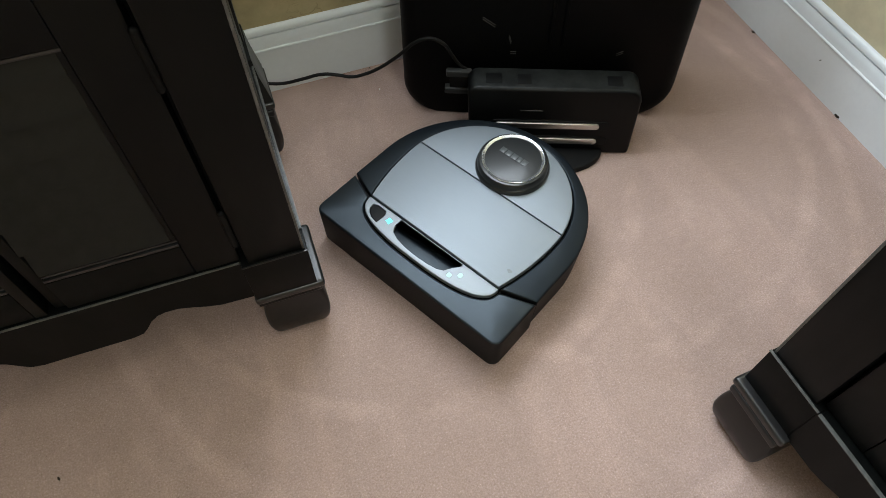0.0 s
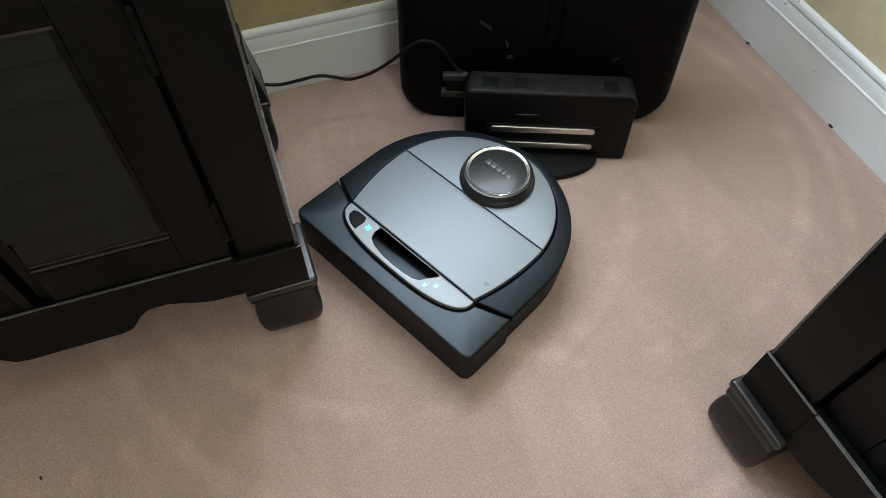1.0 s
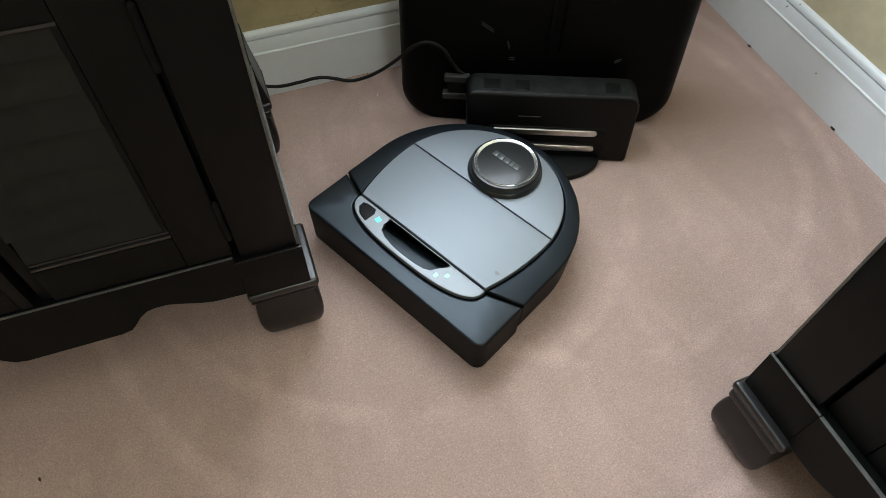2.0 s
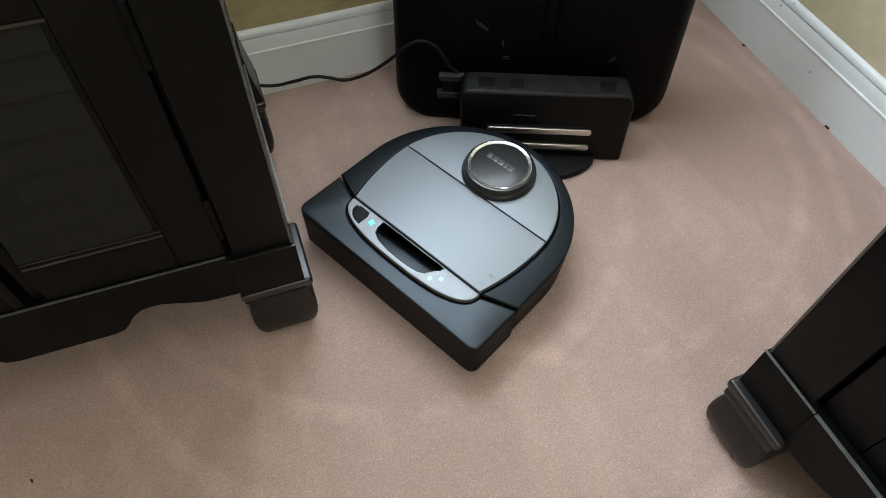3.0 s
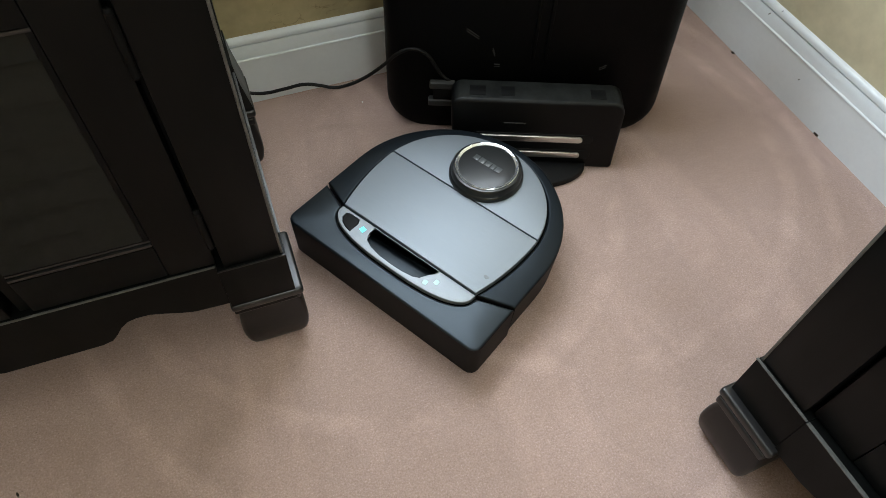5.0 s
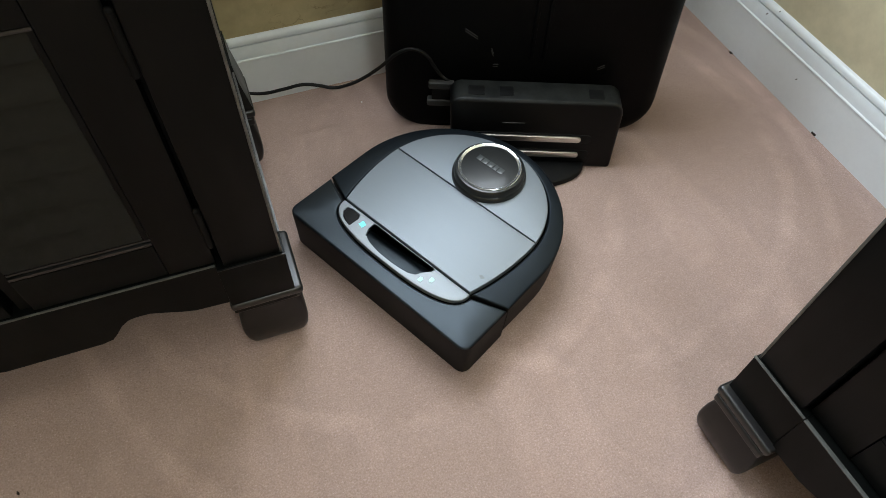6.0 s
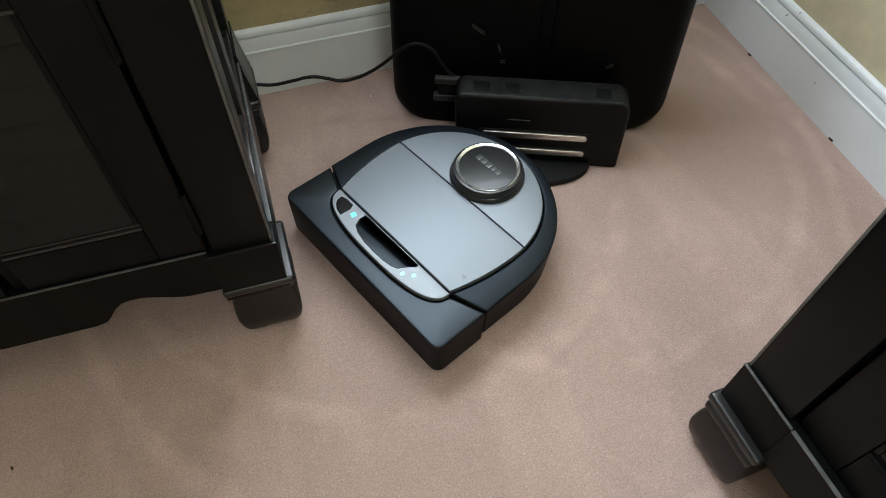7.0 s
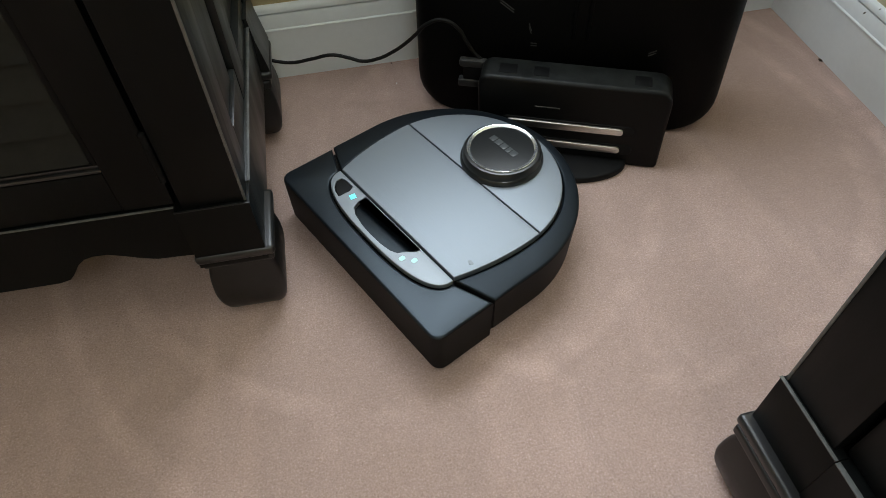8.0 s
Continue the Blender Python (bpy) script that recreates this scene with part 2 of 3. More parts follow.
def box(x0, x1, y0, y1, z0, z1, bevel=0.0, bm=None, segments=2):
    bm = bm or bmesh.new()
    made = bmesh.ops.create_cube(bm, size=1.0)["verts"]
    for v in made:
        v.co = ((x0 + x1) / 2 + v.co.x * (x1 - x0), (y0 + y1) / 2 + v.co.y * (y1 - y0), (z0 + z1) / 2 + v.co.z * (z1 - z0))
    if bevel:
        edges = list({e for v in made for e in v.link_edges})
        bmesh.ops.bevel(bm, geom=edges, offset=bevel, segments=segments, profile=0.6, affect="EDGES")
    return bm


def inset(outline, r):
    """The closed outline (counter-clockwise) moved inwards by r."""
    out, k = [], len(outline)
    for i in range(k):
        a, b, c = (Vector(outline[(i + j) % k]) for j in (-1, 0, 1))
        n1, n2 = (b - a).normalized(), (c - b).normalized()
        n1, n2 = Vector((-n1.y, n1.x)), Vector((-n2.y, n2.x))
        m = n1 + n2
        m = m / max(0.35, m.length_squared / 2) if m.length > 1e-6 else n1
        out.append((b.x + m.x * r, b.y + m.y * r))
    return out


def plate(outline, z0, z1, r=0.002, holes=(), bm=None, lift=None, steps=4, taper=0.0):
    """A thick plate with a rounded upper edge and holes through it. lift(x, y): a rise added to the top."""
    bm = bm or bmesh.new()
    rise = lift or (lambda x, y: 0.0)
    rings = [[bm.verts.new((x, y, z0)) for x, y in (inset(outline, taper) if taper else outline)]]
    for i in range(steps + 1):
        a = math.pi / 2 * i / steps
        rings.append([bm.verts.new((x, y, z1 - r + r * math.sin(a) + rise(x, y))) for x, y in (inset(outline, r * (1 - math.cos(a))) if i else outline)])
    for lo, hi in zip(rings, rings[1:]):
        for i in range(len(lo)):
            j = (i + 1) % len(lo)
            bm.faces.new((lo[i], lo[j], hi[j], hi[i]))
    top = [rings[-1]]
    for h in holes:
        up = [bm.verts.new((x, y, z1 + rise(x, y))) for x, y in h]
        dn = [bm.verts.new((x, y, z0)) for x, y in h]
        for i in range(len(h)):
            j = (i + 1) % len(h)
            bm.faces.new((up[i], up[j], dn[j], dn[i]))
        top.append(up)
    edges = []
    for ring in top:
        for i in range(len(ring)):
            a, c = ring[i], ring[(i + 1) % len(ring)]
            edges.append(bm.edges.get((a, c)) or bm.edges.new((a, c)))
    bmesh.ops.triangle_fill(bm, use_beauty=True, use_dissolve=False, edges=edges)
    if not holes:
        bm.faces.new(list(reversed(rings[0])))
    return bm


def lathe(profile, segments=64, cx=0.0, cy=0.0, bm=None):
    bm = bm or bmesh.new()
    rings = [[bm.verts.new((cx + r * math.cos(2 * math.pi * i / segments), cy + r * math.sin(2 * math.pi * i / segments), z)) for i in range(segments)] for r, z in profile]
    for lo, hi in zip(rings, rings[1:]):
        for i in range(segments):
            j = (i + 1) % segments
            bm.faces.new((lo[i], lo[j], hi[j], hi[i]))
    bm.faces.new(list(reversed(rings[0])))
    bm.faces.new(rings[-1])
    return bm


def sweep(profile, length, bm=None):
    """A closed profile of (y, z) swept along x from 0 to length."""
    bm = bm or bmesh.new()
    a = [bm.verts.new((0, y, z)) for y, z in profile]
    b = [bm.verts.new((length, y, z)) for y, z in profile]
    for i in range(len(a)):
        j = (i + 1) % len(a)
        bm.faces.new((a[i], a[j], b[j], b[i]))
    bm.faces.new(list(reversed(a)))
    bm.faces.new(b)
    return bm


def tube(name, points, radius, mat, parent=None, label=""):
    cu = bpy.data.curves.new(name, "CURVE")
    cu.dimensions, cu.bevel_depth, cu.bevel_resolution, cu.resolution_u, cu.use_fill_caps = "3D", radius, 4, 10, True
    sp = cu.splines.new("BEZIER")
    sp.bezier_points.add(len(points) - 1)
    for q, p in zip(sp.bezier_points, points):
        q.co, q.handle_left_type, q.handle_right_type = p, "AUTO", "AUTO"
    tmp = new(name, cu)
    me = bpy.data.meshes.new_from_object(tmp.evaluated_get(bpy.context.evaluated_depsgraph_get()))
    bpy.data.objects.remove(tmp)
    me.materials.clear()
    me.materials.append(mat)
    for p in me.polygons:
        p.use_smooth = True
    ob = new(name, me)
    if parent:
        ob.parent = parent
    if label:
        ob["label"] = label
    return ob


def thing(name, m, label, category, group=""):
    ob = new(name)
    ob.empty_display_size = 0.05
    ob.matrix_world = m
    return tagged(ob, label, category, group)


# ---- the room ----
def build_room():
    turn = pose(0, 0, 0, 0, 0, ROOM)
    bm = bmesh.new()
    bmesh.ops.create_grid(bm, x_segments=60, y_segments=60, size=1.0)
    for v in bm.verts:
        v.co.x = (S_FAR + S_WALL + 0.02) / 2 + v.co.x * (S_WALL + 0.02 - S_FAR) / 2
        v.co.y = (D_FAR + D_WALL + 0.02) / 2 + v.co.y * (D_WALL + 0.02 - D_FAR) / 2
    floor = finish("floor", bm, CARPET)
    floor.matrix_world = turn
    tagged(floor, "pinkish tan cut-pile carpet with faint vacuum tracks", "carpet", kind="structure")
    s1, d1, t = S_WALL + 0.0115, D_WALL + 0.0115, 0.12
    bm = box(S_FAR - t, WIN[0], d1, d1 + t, -0.05, CEIL)
    box(WIN[1], s1 + t, d1, d1 + t, -0.05, CEIL, bm=bm)
    box(WIN[0], WIN[1], d1, d1 + t, -0.05, WIN[2], bm=bm)
    box(WIN[0], WIN[1], d1, d1 + t, WIN[3], CEIL, bm=bm)
    walls = [("wall_north", bm),
             ("wall_east", box(s1, s1 + t, D_FAR - t, d1, -0.05, CEIL)),
             ("wall_west", box(S_FAR - t, S_FAR, D_FAR - t, d1, -0.05, CEIL)),
             ("wall_south", box(S_FAR, s1, D_FAR - t, D_FAR, -0.05, CEIL))]
    for name, bm in walls:
        # west and south walls are unseen; the darker FAUX there cuts bounced light
        ob = finish(name, bm, WALL if name == "wall_east" else FAUX, smooth=0)
        ob.matrix_world = turn
        tagged(ob, "tan painted plaster wall above white skirting" if name == "wall_east" else "olive tan wall with brown veined paint finish", "wall", kind="structure")
    ob = finish("ceiling", box(S_FAR - t, s1 + t, D_FAR - t, d1 + t, CEIL, CEIL + 0.1), CEILING, smooth=0)
    ob.matrix_world = turn
    tagged(ob, "plain white ceiling", "ceiling", kind="structure")
    # skirting boards: flat face, bead, cove and rounded cap
    prof = [(0.011, -0.01), (0.0, -0.01), (0.0, 0.0895), (-0.0016, 0.0903), (-0.002, 0.092), (-0.001, 0.0935), (0.001, 0.0942), (0.0012, 0.098), (0.002, 0.106), (0.0034, 0.112), (0.005, 0.1165),
            (0.0088, 0.1172), (0.0086, 0.1186), (0.0034, 0.1203), (0.0032, 0.1245), (0.0044, 0.1285), (0.0068, 0.1312), (0.0095, 0.1324), (0.0115, 0.1326), (0.0115, -0.01)]
    runs = [("baseboard_north", room(S_FAR, D_WALL, 0), S_WALL - S_FAR), ("baseboard_east", room(S_WALL, D_WALL, 0, -90), D_WALL - D_FAR)]
    made = []
    for name, m, length in runs:
        ob = finish(name, sweep(prof, length), WHITE, smooth=25)
        ob.matrix_world = m
        tagged(ob, "white moulded skirting board with bead and cove", "baseboard", kind="structure")
        made.append(ob)
    # small dark chips on the east board: distance along it, height, size
    for x, z, y, size in ((D_WALL - 0.622, 0.058, 0.0, 0.0026), (D_WALL - 0.746, 0.111, 0.003, 0.0034), (D_WALL - 0.7235, 0.130, 0.0045, 0.0026)):
        bm = bmesh.new()
        bmesh.ops.create_icosphere(bm, subdivisions=1, radius=size)
        for v in bm.verts:
            v.co = (v.co.x * 0.4 + v.co.z * 0.6, v.co.y * 0.25, v.co.z)
        chip = part("chip", bm, CRUMB, made[1], "small dark chip in the paint")
        chip.location = (x, y, z)
    # window frame
    bm = bmesh.new()
    w0, w1, z0, z1 = WIN
    for xa, xb, za, zb in ((w0, w0 + 0.05, z0, z1), (w1 - 0.05, w1, z0, z1), (w0 + 0.05, w1 - 0.05, z0, z0 + 0.05), (w0 + 0.05, w1 - 0.05, z1 - 0.05, z1)):
        box(xa, xb, d1 + 0.05, d1 + 0.11, za, zb, bm=bm)
    ob = finish("window_1", bm, WHITE, smooth=0)
    ob.matrix_world = turn
    tagged(ob, "white framed window in the tan wall", "window", kind="structure")


def ceiling_fill_light():
    # unseen fixture added around the fill lamp; its diffuser glows too
    base = thing("ceiling_fill_light", room(0.2, -1.75, CEIL), "unseen flat white ceiling fill light with a glowing diffuser", "ceiling light")
    part("frame", box(-0.32, 0.32, -0.6, 0.6, -0.05, 0.0, 0.004), WHITE, base)
    part("diffuser", box(-0.29, 0.29, -0.57, 0.57, -0.068, -0.0505, 0.003), GLOW, base, "glowing opal diffuser of the added fill light")


# ---- cabinets ----
POST, DEPTH, WIDTH, HEIGHT = 0.066, 0.415, 0.566, 0.74


def cabinet(m, flip, label, drop=0.0, slide=0.0, ledge=0.0105, proud=0.0, bulge=0.0):
    """A black cabinet on block feet. Its shown end stands at x = 0, its front at y = 0; the body runs to -x, or to +x where flip is set."""
    k = -1 if flip else 1
    base = thing("cabinet", m, label, "cabinet", "pair of black cabinets")

    def b(x0, x1, y0, y1, z0, z1, bevel=0.0015, bm=None):
        x0, x1 = sorted((k * x0, k * x1))
        return box(x0, x1, y0, y1, z0, z1, bevel, bm)
    zp, zt = 0.2 - drop, HEIGHT - 0.03
    zc = 0.126 - drop
    # corner posts with a worn arris, its highlight in the colour, and the plinth blocks below them
    for x0, x1 in ((-POST, 0), (-WIDTH, -WIDTH + POST)):
        near = x0 > -0.1
        part("plinth_block", b(x0 - 0.009 if near else x0 - 0.003, x1 + 0.003 if near else x1 + 0.009, -0.002, 0.03, zc - 0.02, zp, 0.001), BLACKWOOD, base)
        part("post", b(x0, x1, 0.0015, 0.03, zp, zt), BLACKWOOD, base)
    part("worn_lit_arris", b(-0.0022, 0.0007, 0.0008, 0.0032, zp + 0.001, zt, 0.0007), WORN_LIT, base, "pale worn edge of the corner post with its highlight in the colour")
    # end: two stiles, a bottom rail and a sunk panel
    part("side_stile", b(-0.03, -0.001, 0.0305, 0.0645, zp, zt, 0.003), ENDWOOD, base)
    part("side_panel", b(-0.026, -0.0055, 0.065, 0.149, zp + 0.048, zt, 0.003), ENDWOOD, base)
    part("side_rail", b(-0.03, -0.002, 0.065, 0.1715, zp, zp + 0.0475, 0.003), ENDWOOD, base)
    part("rail_bead", b(-0.006, -0.0008, 0.066, 0.15, zp + 0.0445, zp + 0.048, 0.001), SATIN, base)
    part("side_groove", b(-0.029, -0.022, 0.1495, 0.1715, zp + 0.048, zt, 0.001), BLACKWOOD, base)
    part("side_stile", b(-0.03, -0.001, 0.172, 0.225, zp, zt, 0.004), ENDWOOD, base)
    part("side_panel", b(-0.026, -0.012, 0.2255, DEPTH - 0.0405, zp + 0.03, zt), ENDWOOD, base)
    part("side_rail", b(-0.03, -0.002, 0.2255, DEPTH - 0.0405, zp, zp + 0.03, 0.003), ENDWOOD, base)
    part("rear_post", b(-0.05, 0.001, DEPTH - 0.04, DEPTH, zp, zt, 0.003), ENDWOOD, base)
    part("back", b(-WIDTH, -0.051, DEPTH - 0.015, DEPTH - 0.002, zp, zt), BLACKWOOD, base)
    part("side_panel", b(-WIDTH, -WIDTH + 0.02, 0.031, DEPTH - 0.016, zp, zt), BLACKWOOD, base)
    part("bottom_board", b(-WIDTH + 0.021, -0.031, 0.031, DEPTH - 0.041, zp - 0.02, zp - 0.002), BLACKWOOD, base)
    part("top", b(-WIDTH - 0.015, 0.015, -0.015, DEPTH + 0.01, zt, HEIGHT, 0.006), BLACKWOOD, base)
    # apron with a scalloped lower edge
    low = [(-0.0755, 0.122), (-0.099, 0.1235), (-0.117, 0.1245), (-0.133, 0.130), (-0.15, 0.138), (-0.165, 0.144), (-0.18, 0.1445), (-0.19, 0.142), (-0.2, 0.134), (-0.209, 0.1215),
           (-0.217, 0.1125), (-0.23, 0.109)]
    low = [(x, z - drop) for x, z in low + [(-WIDTH - x, z) for x, z in reversed(low)]]
    bm = bmesh.new()
    y0, y1 = ledge - 0.004, 0.028
    cols = [[bm.verts.new((k * x, y, z)) for y, z in ((y0, zl), (y0, zp - 0.0022), (y0 + 0.0016, zp - 0.0004), (y1, zp - 0.0004), (y1, zl))] for x, zl in low]
    for a, c in zip(cols, cols[1:]):
        for i in range(5):
            j = (i + 1) % 5
            bm.faces.new((a[i], a[j], c[j], c[i]))
    bm.faces.new(cols[0])
    bm.faces.new(list(reversed(cols[-1])))
    part("apron", bm, BLACKWOOD, base, smooth=30)
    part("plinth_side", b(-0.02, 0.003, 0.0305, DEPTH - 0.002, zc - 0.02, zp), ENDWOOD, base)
    # pale strips on the ledges: wear plus a painted catch of light
    part("bead", b(-WIDTH + 0.076, -0.076, y0 - 0.0006, y0 + (0.0022 if not flip else 0.0042), zp - 0.0012, zp + 0.0003, 0.0005), WORN_LIT, base, "worn upper edge of the apron, coloured as catching light")
    part("bead", b(-0.0748, 0.0036, -0.003, -0.001 + (0.0012 if flip else 0), zp - 0.0006, zp + 0.0006, 0.0003), WORN_LIT if flip else SATIN, base, "thin worn edge, coloured as catching light" if flip else "")
    part("bead", b(0.0008, 0.0038, 0.031, DEPTH - 0.003, zp - 0.0012, zp + 0.0008, 0.0005), WORN_LIT, base, "worn upper edge of the plinth, coloured as catching light")
    # flared bracket over the rear foot
    bm = sweep([(-0.02, zp + 0.012), (0.003, zp + 0.012), (0.0065, zp - 0.022), (0.016, zc + 0.004), (0.016, zc + 0.0005), (-0.02, zc + 0.0005)], 0.084)
    for v in bm.verts:
        v.co = (k * v.co.y, DEPTH - 0.082 + v.co.x, v.co.z)
    part("foot_bracket", bm, ENDWOOD, base, "flared bracket above the rear foot")
    # two doors: stiles, rails, beads and louvres
    mid, dz0, dz1 = -WIDTH / 2, zp + 0.003, zt - 0.006
    f = 0.0085
    slat = None
    gap, wide = (0.0045, 0.0545) if flip else (0.0075, 0.0515)
    # dark strips added behind the door gaps to block a light leak
    for x0, x1 in ((-POST - 0.03, -POST + 0.012), (-WIDTH + POST - 0.012, -WIDTH + POST + 0.03)):
        part("gap_backing", b(x0, x1, 0.0345, 0.046, zp, zt), BLACKWOOD, base)
    for x0, x1, left, right in ((mid + 0.004, -POST - gap, 0.013, wide), (-WIDTH + POST + gap, mid - 0.004, wide, 0.013)):
        door = part("door", b(x0 + left - 0.003, x1 - right + 0.003, f + 0.02, f + 0.0245, dz0 + 0.04, dz1 - 0.04), BLACKWOOD, base)
        a, c = x0 + left + 0.0005, x1 - right - 0.0005
        part("stile", b(x1 - right, x1, f, f + 0.025, dz0, dz1, 0.002), BLACKWOOD, door)
        part("stile", b(x0, x0 + left, f + (0.006 if left < 0.02 else 0), f + 0.025, dz0, dz1, 0.002), BLACKWOOD, door)
        part("rail", b(a, c, f + 0.0008, f + 0.0195, dz0, dz0 + 0.0535, 0.002), BLACKWOOD, door)
        part("rail", b(a, c, f + 0.0008, f + 0.0195, 0.5275 - drop, dz1, 0.002), BLACKWOOD, door)
        part("rail_bead", b(a, c, f + 0.0015, f + 0.0065, 0.523 - drop, 0.527 - drop, 0.0016), SATIN, door)
        part("rail_bead", b(a, c, f + 0.001, f + 0.008, dz0 + 0.0542, dz0 + 0.0585, 0.0016), BLACKWOOD if flip else SATIN, door)
        part("rail_bead", b(a, c, f + 0.0035, f + 0.009, dz0 + 0.0595, dz0 + 0.063, 0.0014), BLACKWOOD if flip else SATIN, door)
        part("stile_bead", b(c - 0.006, c, f + 0.002, f + 0.009, dz0 + 0.064, dz1 - 0.06, 0.002), BLACKWOOD, door)
        la, lb = sorted((k * (a + 0.0005), k * (c - 0.0065)))
        z = 0.268 - drop
        while z < 0.515 - drop:
            if slat is None:
                slat = sweep([(0.007, 0.0012), (0.0095, 0.0), (0.0195, 0.0365), (0.0185, 0.0382), (0.016, 0.0382)], lb - la)
                slat = part("louvre", slat, LOUVRE, door, smooth=20)
                ob = slat
            else:
                ob = new("louvre", slat.data)
                ob.parent = door
            ob.location = (la, f - 0.0045, z)
            z += 0.0383
        # barrel hinges at the outer stile
        if right > 0.02 and not flip:
            for hz in (0.243, 0.474):
                bm = bmesh.new()
                bmesh.ops.create_cone(bm, cap_ends=True, segments=14, radius1=0.0036, radius2=0.0036, depth=0.056)
                for v in bm.verts:
                    v.co = (k * (-POST - 0.0045) + v.co.x, 0.0005 + v.co.y, hz + 0.031 + v.co.z)
                for e in (0.002, 0.06):
                    for v in bmesh.ops.create_uvsphere(bm, u_segments=10, v_segments=6, radius=0.004)["verts"]:
                        v.co += Vector((k * (-POST - 0.0045), 0.0005, hz + e))
                part("hinge", bm, HINGE, door, "dark bronze barrel hinge")
    # feet: a moulded collar over a rounded block
    for fx, back in ((0, 0), (0, 1), (-WIDTH + 0.066, 0), (-WIDTH + 0.066, 1)):
        fx = fx + slide
        fy = DEPTH - 0.086 if back else 0.007
        over = 0.0055 if back and fx > -0.1 else 0.0
        xa, xb = sorted((k * (fx - 0.0735), k * (fx + 0.0085 + over)))
        ya, yb = fy, fy + 0.086
        foot = part("foot", block_foot(xa, xb, ya - (0 if back else bulge), yb, back, zc - 0.0285), FOOTBLACK, base, "rounded black block foot")
        xa, xb = sorted((k * (fx - 0.0775), k * (fx + 0.0125 + over)))
        e, g = (0.0, 0.004) if back else (-0.0115 - proud, 0.0)
        part("collar", box(xa, xb, ya + e, yb + g, zc - 0.0135, zc, 0.0058, segments=4), SATIN, foot)
        part("collar", box(xa + 0.004, xb - 0.004, ya + e * 0.5 - (0 if back else 0.6 * bulge), yb + g * 0.5, zc - 0.028, zc - 0.014, 0.004, segments=3), FOOTBLACK, foot)
    return base


def block_foot(x0, x1, y0, y1, back, top):
    """A block whose front (or back) swells out and whose lower edges are well rounded."""
    bm = bmesh.new()
    rings = []
    outer = [(0.0, 0.024), (0.002, 0.0165), (0.008, 0.0085), (0.016, 0.003), (0.026, 0.0), (0.04, -0.002), (0.055, -0.0025), (0.075, 0.0), (0.0898, 0.004)]
    swell = [(0.0, -0.013), (0.002, -0.008), (0.008, -0.001), (0.016, 0.003), (0.026, 0.0055), (0.04, 0.006), (0.055, 0.004), (0.075, 0.001), (0.0898, -0.002)]

    def at(table, z):
        for (za, a), (zb, c) in zip(table, table[1:]):
            if z <= zb:
                return a + (c - a) * (z - za) / (zb - za)
        return table[-1][1]
    for z in (0.0, 0.002, 0.005, 0.009, 0.015, 0.022, 0.03, 0.04, 0.05, 0.06, 0.07, 0.08, 0.0898):
        i, s = at(outer, z), at(swell, z)
        z = z * top / 0.0898
        xa, xb = x0 + i, x1 - i
        ya, yb = (y0 - s, y1 - i) if not back else (y0 + i, y1 + s)
        c, ring = 0.006, []
        for cx, cy, a0 in ((xb - c, ya + c, -90), (xb - c, yb - c, 0), (xa + c, yb - c, 90), (xa + c, ya + c, 180)):
            for q in range(4):
                a = radians(a0 + 30 * q)
                ring.append(bm.verts.new((cx + c * math.cos(a), cy + c * math.sin(a), z)))
        rings.append(ring)
    for lo, hi in zip(rings, rings[1:]):
        for i in range(len(lo)):
            j = (i + 1) % len(lo)
            bm.faces.new((lo[i], lo[j], hi[j], hi[i]))
    bm.faces.new(list(reversed(rings[0])))
    bm.faces.new(rings[-1])
    return bm


# ---- waste bin, dock and cable ----
def waste_bin():
    base = thing("waste_bin", pose(0.1725, 0.9095, 0, 0, 0, -1.5), "black plastic waste bin with rounded corners standing against the wall", "waste bin")
    bm = bmesh.new()
    rings = []
    for z in (0.0, 0.003, 0.008, 0.015, 0.024, 0.034, 0.046, 0.06, 0.1, 0.16, 0.24, 0.36):
        f = min(1.0, z / 0.058)
        q = 0.052 * (1 - math.sqrt(max(0.0, 1 - (1 - f) ** 2)))
        x0, x1, y0, y1 = -0.2385 + q, 0.2285 - 0.03 * z - q, -0.068 + q * 0.1 + 0.03 * z, 0.07 - q * 0.2
        ring = []
        for cx, cy, r, a0 in ((x1, y0, 0.034, -90), (x1, y1, 0.02, 0), (x0, y1, 0.02, 90), (x0, y0, 0.026, 180)):
            cx, cy = cx - r * (1 if cx > 0 else -1), cy - r * (1 if cy > 0 else -1)
            for i in range(9):
                a = radians(a0 + 11.25 * i)
                ring.append(bm.verts.new((cx + r * math.cos(a), cy + r * math.sin(a), z)))
        rings.append(ring)
    count = len(rings[0])
    inner = [[bm.verts.new((v.co.x * 0.985, v.co.y * 0.94, max(0.01, v.co.z))) for v in r] for r in reversed(rings)]
    rings += inner
    for lo, hi in zip(rings, rings[1:]):
        for i in range(count):
            j = (i + 1) % count
            bm.faces.new((lo[i], lo[j], hi[j], hi[i]))
    bm.faces.new(list(reversed(rings[0])))
    bm.faces.new(rings[-1])
    part("shell", bm, BINBLACK, base)
    for x in (-0.006, 0.014):
        part("rib", box(x, x + 0.006, -0.0665, -0.05, 0.15, 0.34, 0.002), BINBLACK, base)
    for x, z, l, a in ((-0.1, 0.195, 0.024, 35), (-0.065, 0.163, 0.012, 70), (-0.058, 0.138, 0.009, 0), (0.112, 0.14, 0.012, -30)):
        for row in range(2):
            bm = box(-l / 2, l / 2, -0.0006, 0.0006, -0.0007, 0.0007)
            ob = part("scuff", bm, SCUFF, base, "small pale scuff")
            ob.matrix_basis = pose(x, -0.0682 + 0.03 * z, z - 0.004 * row, 0, a, 0)


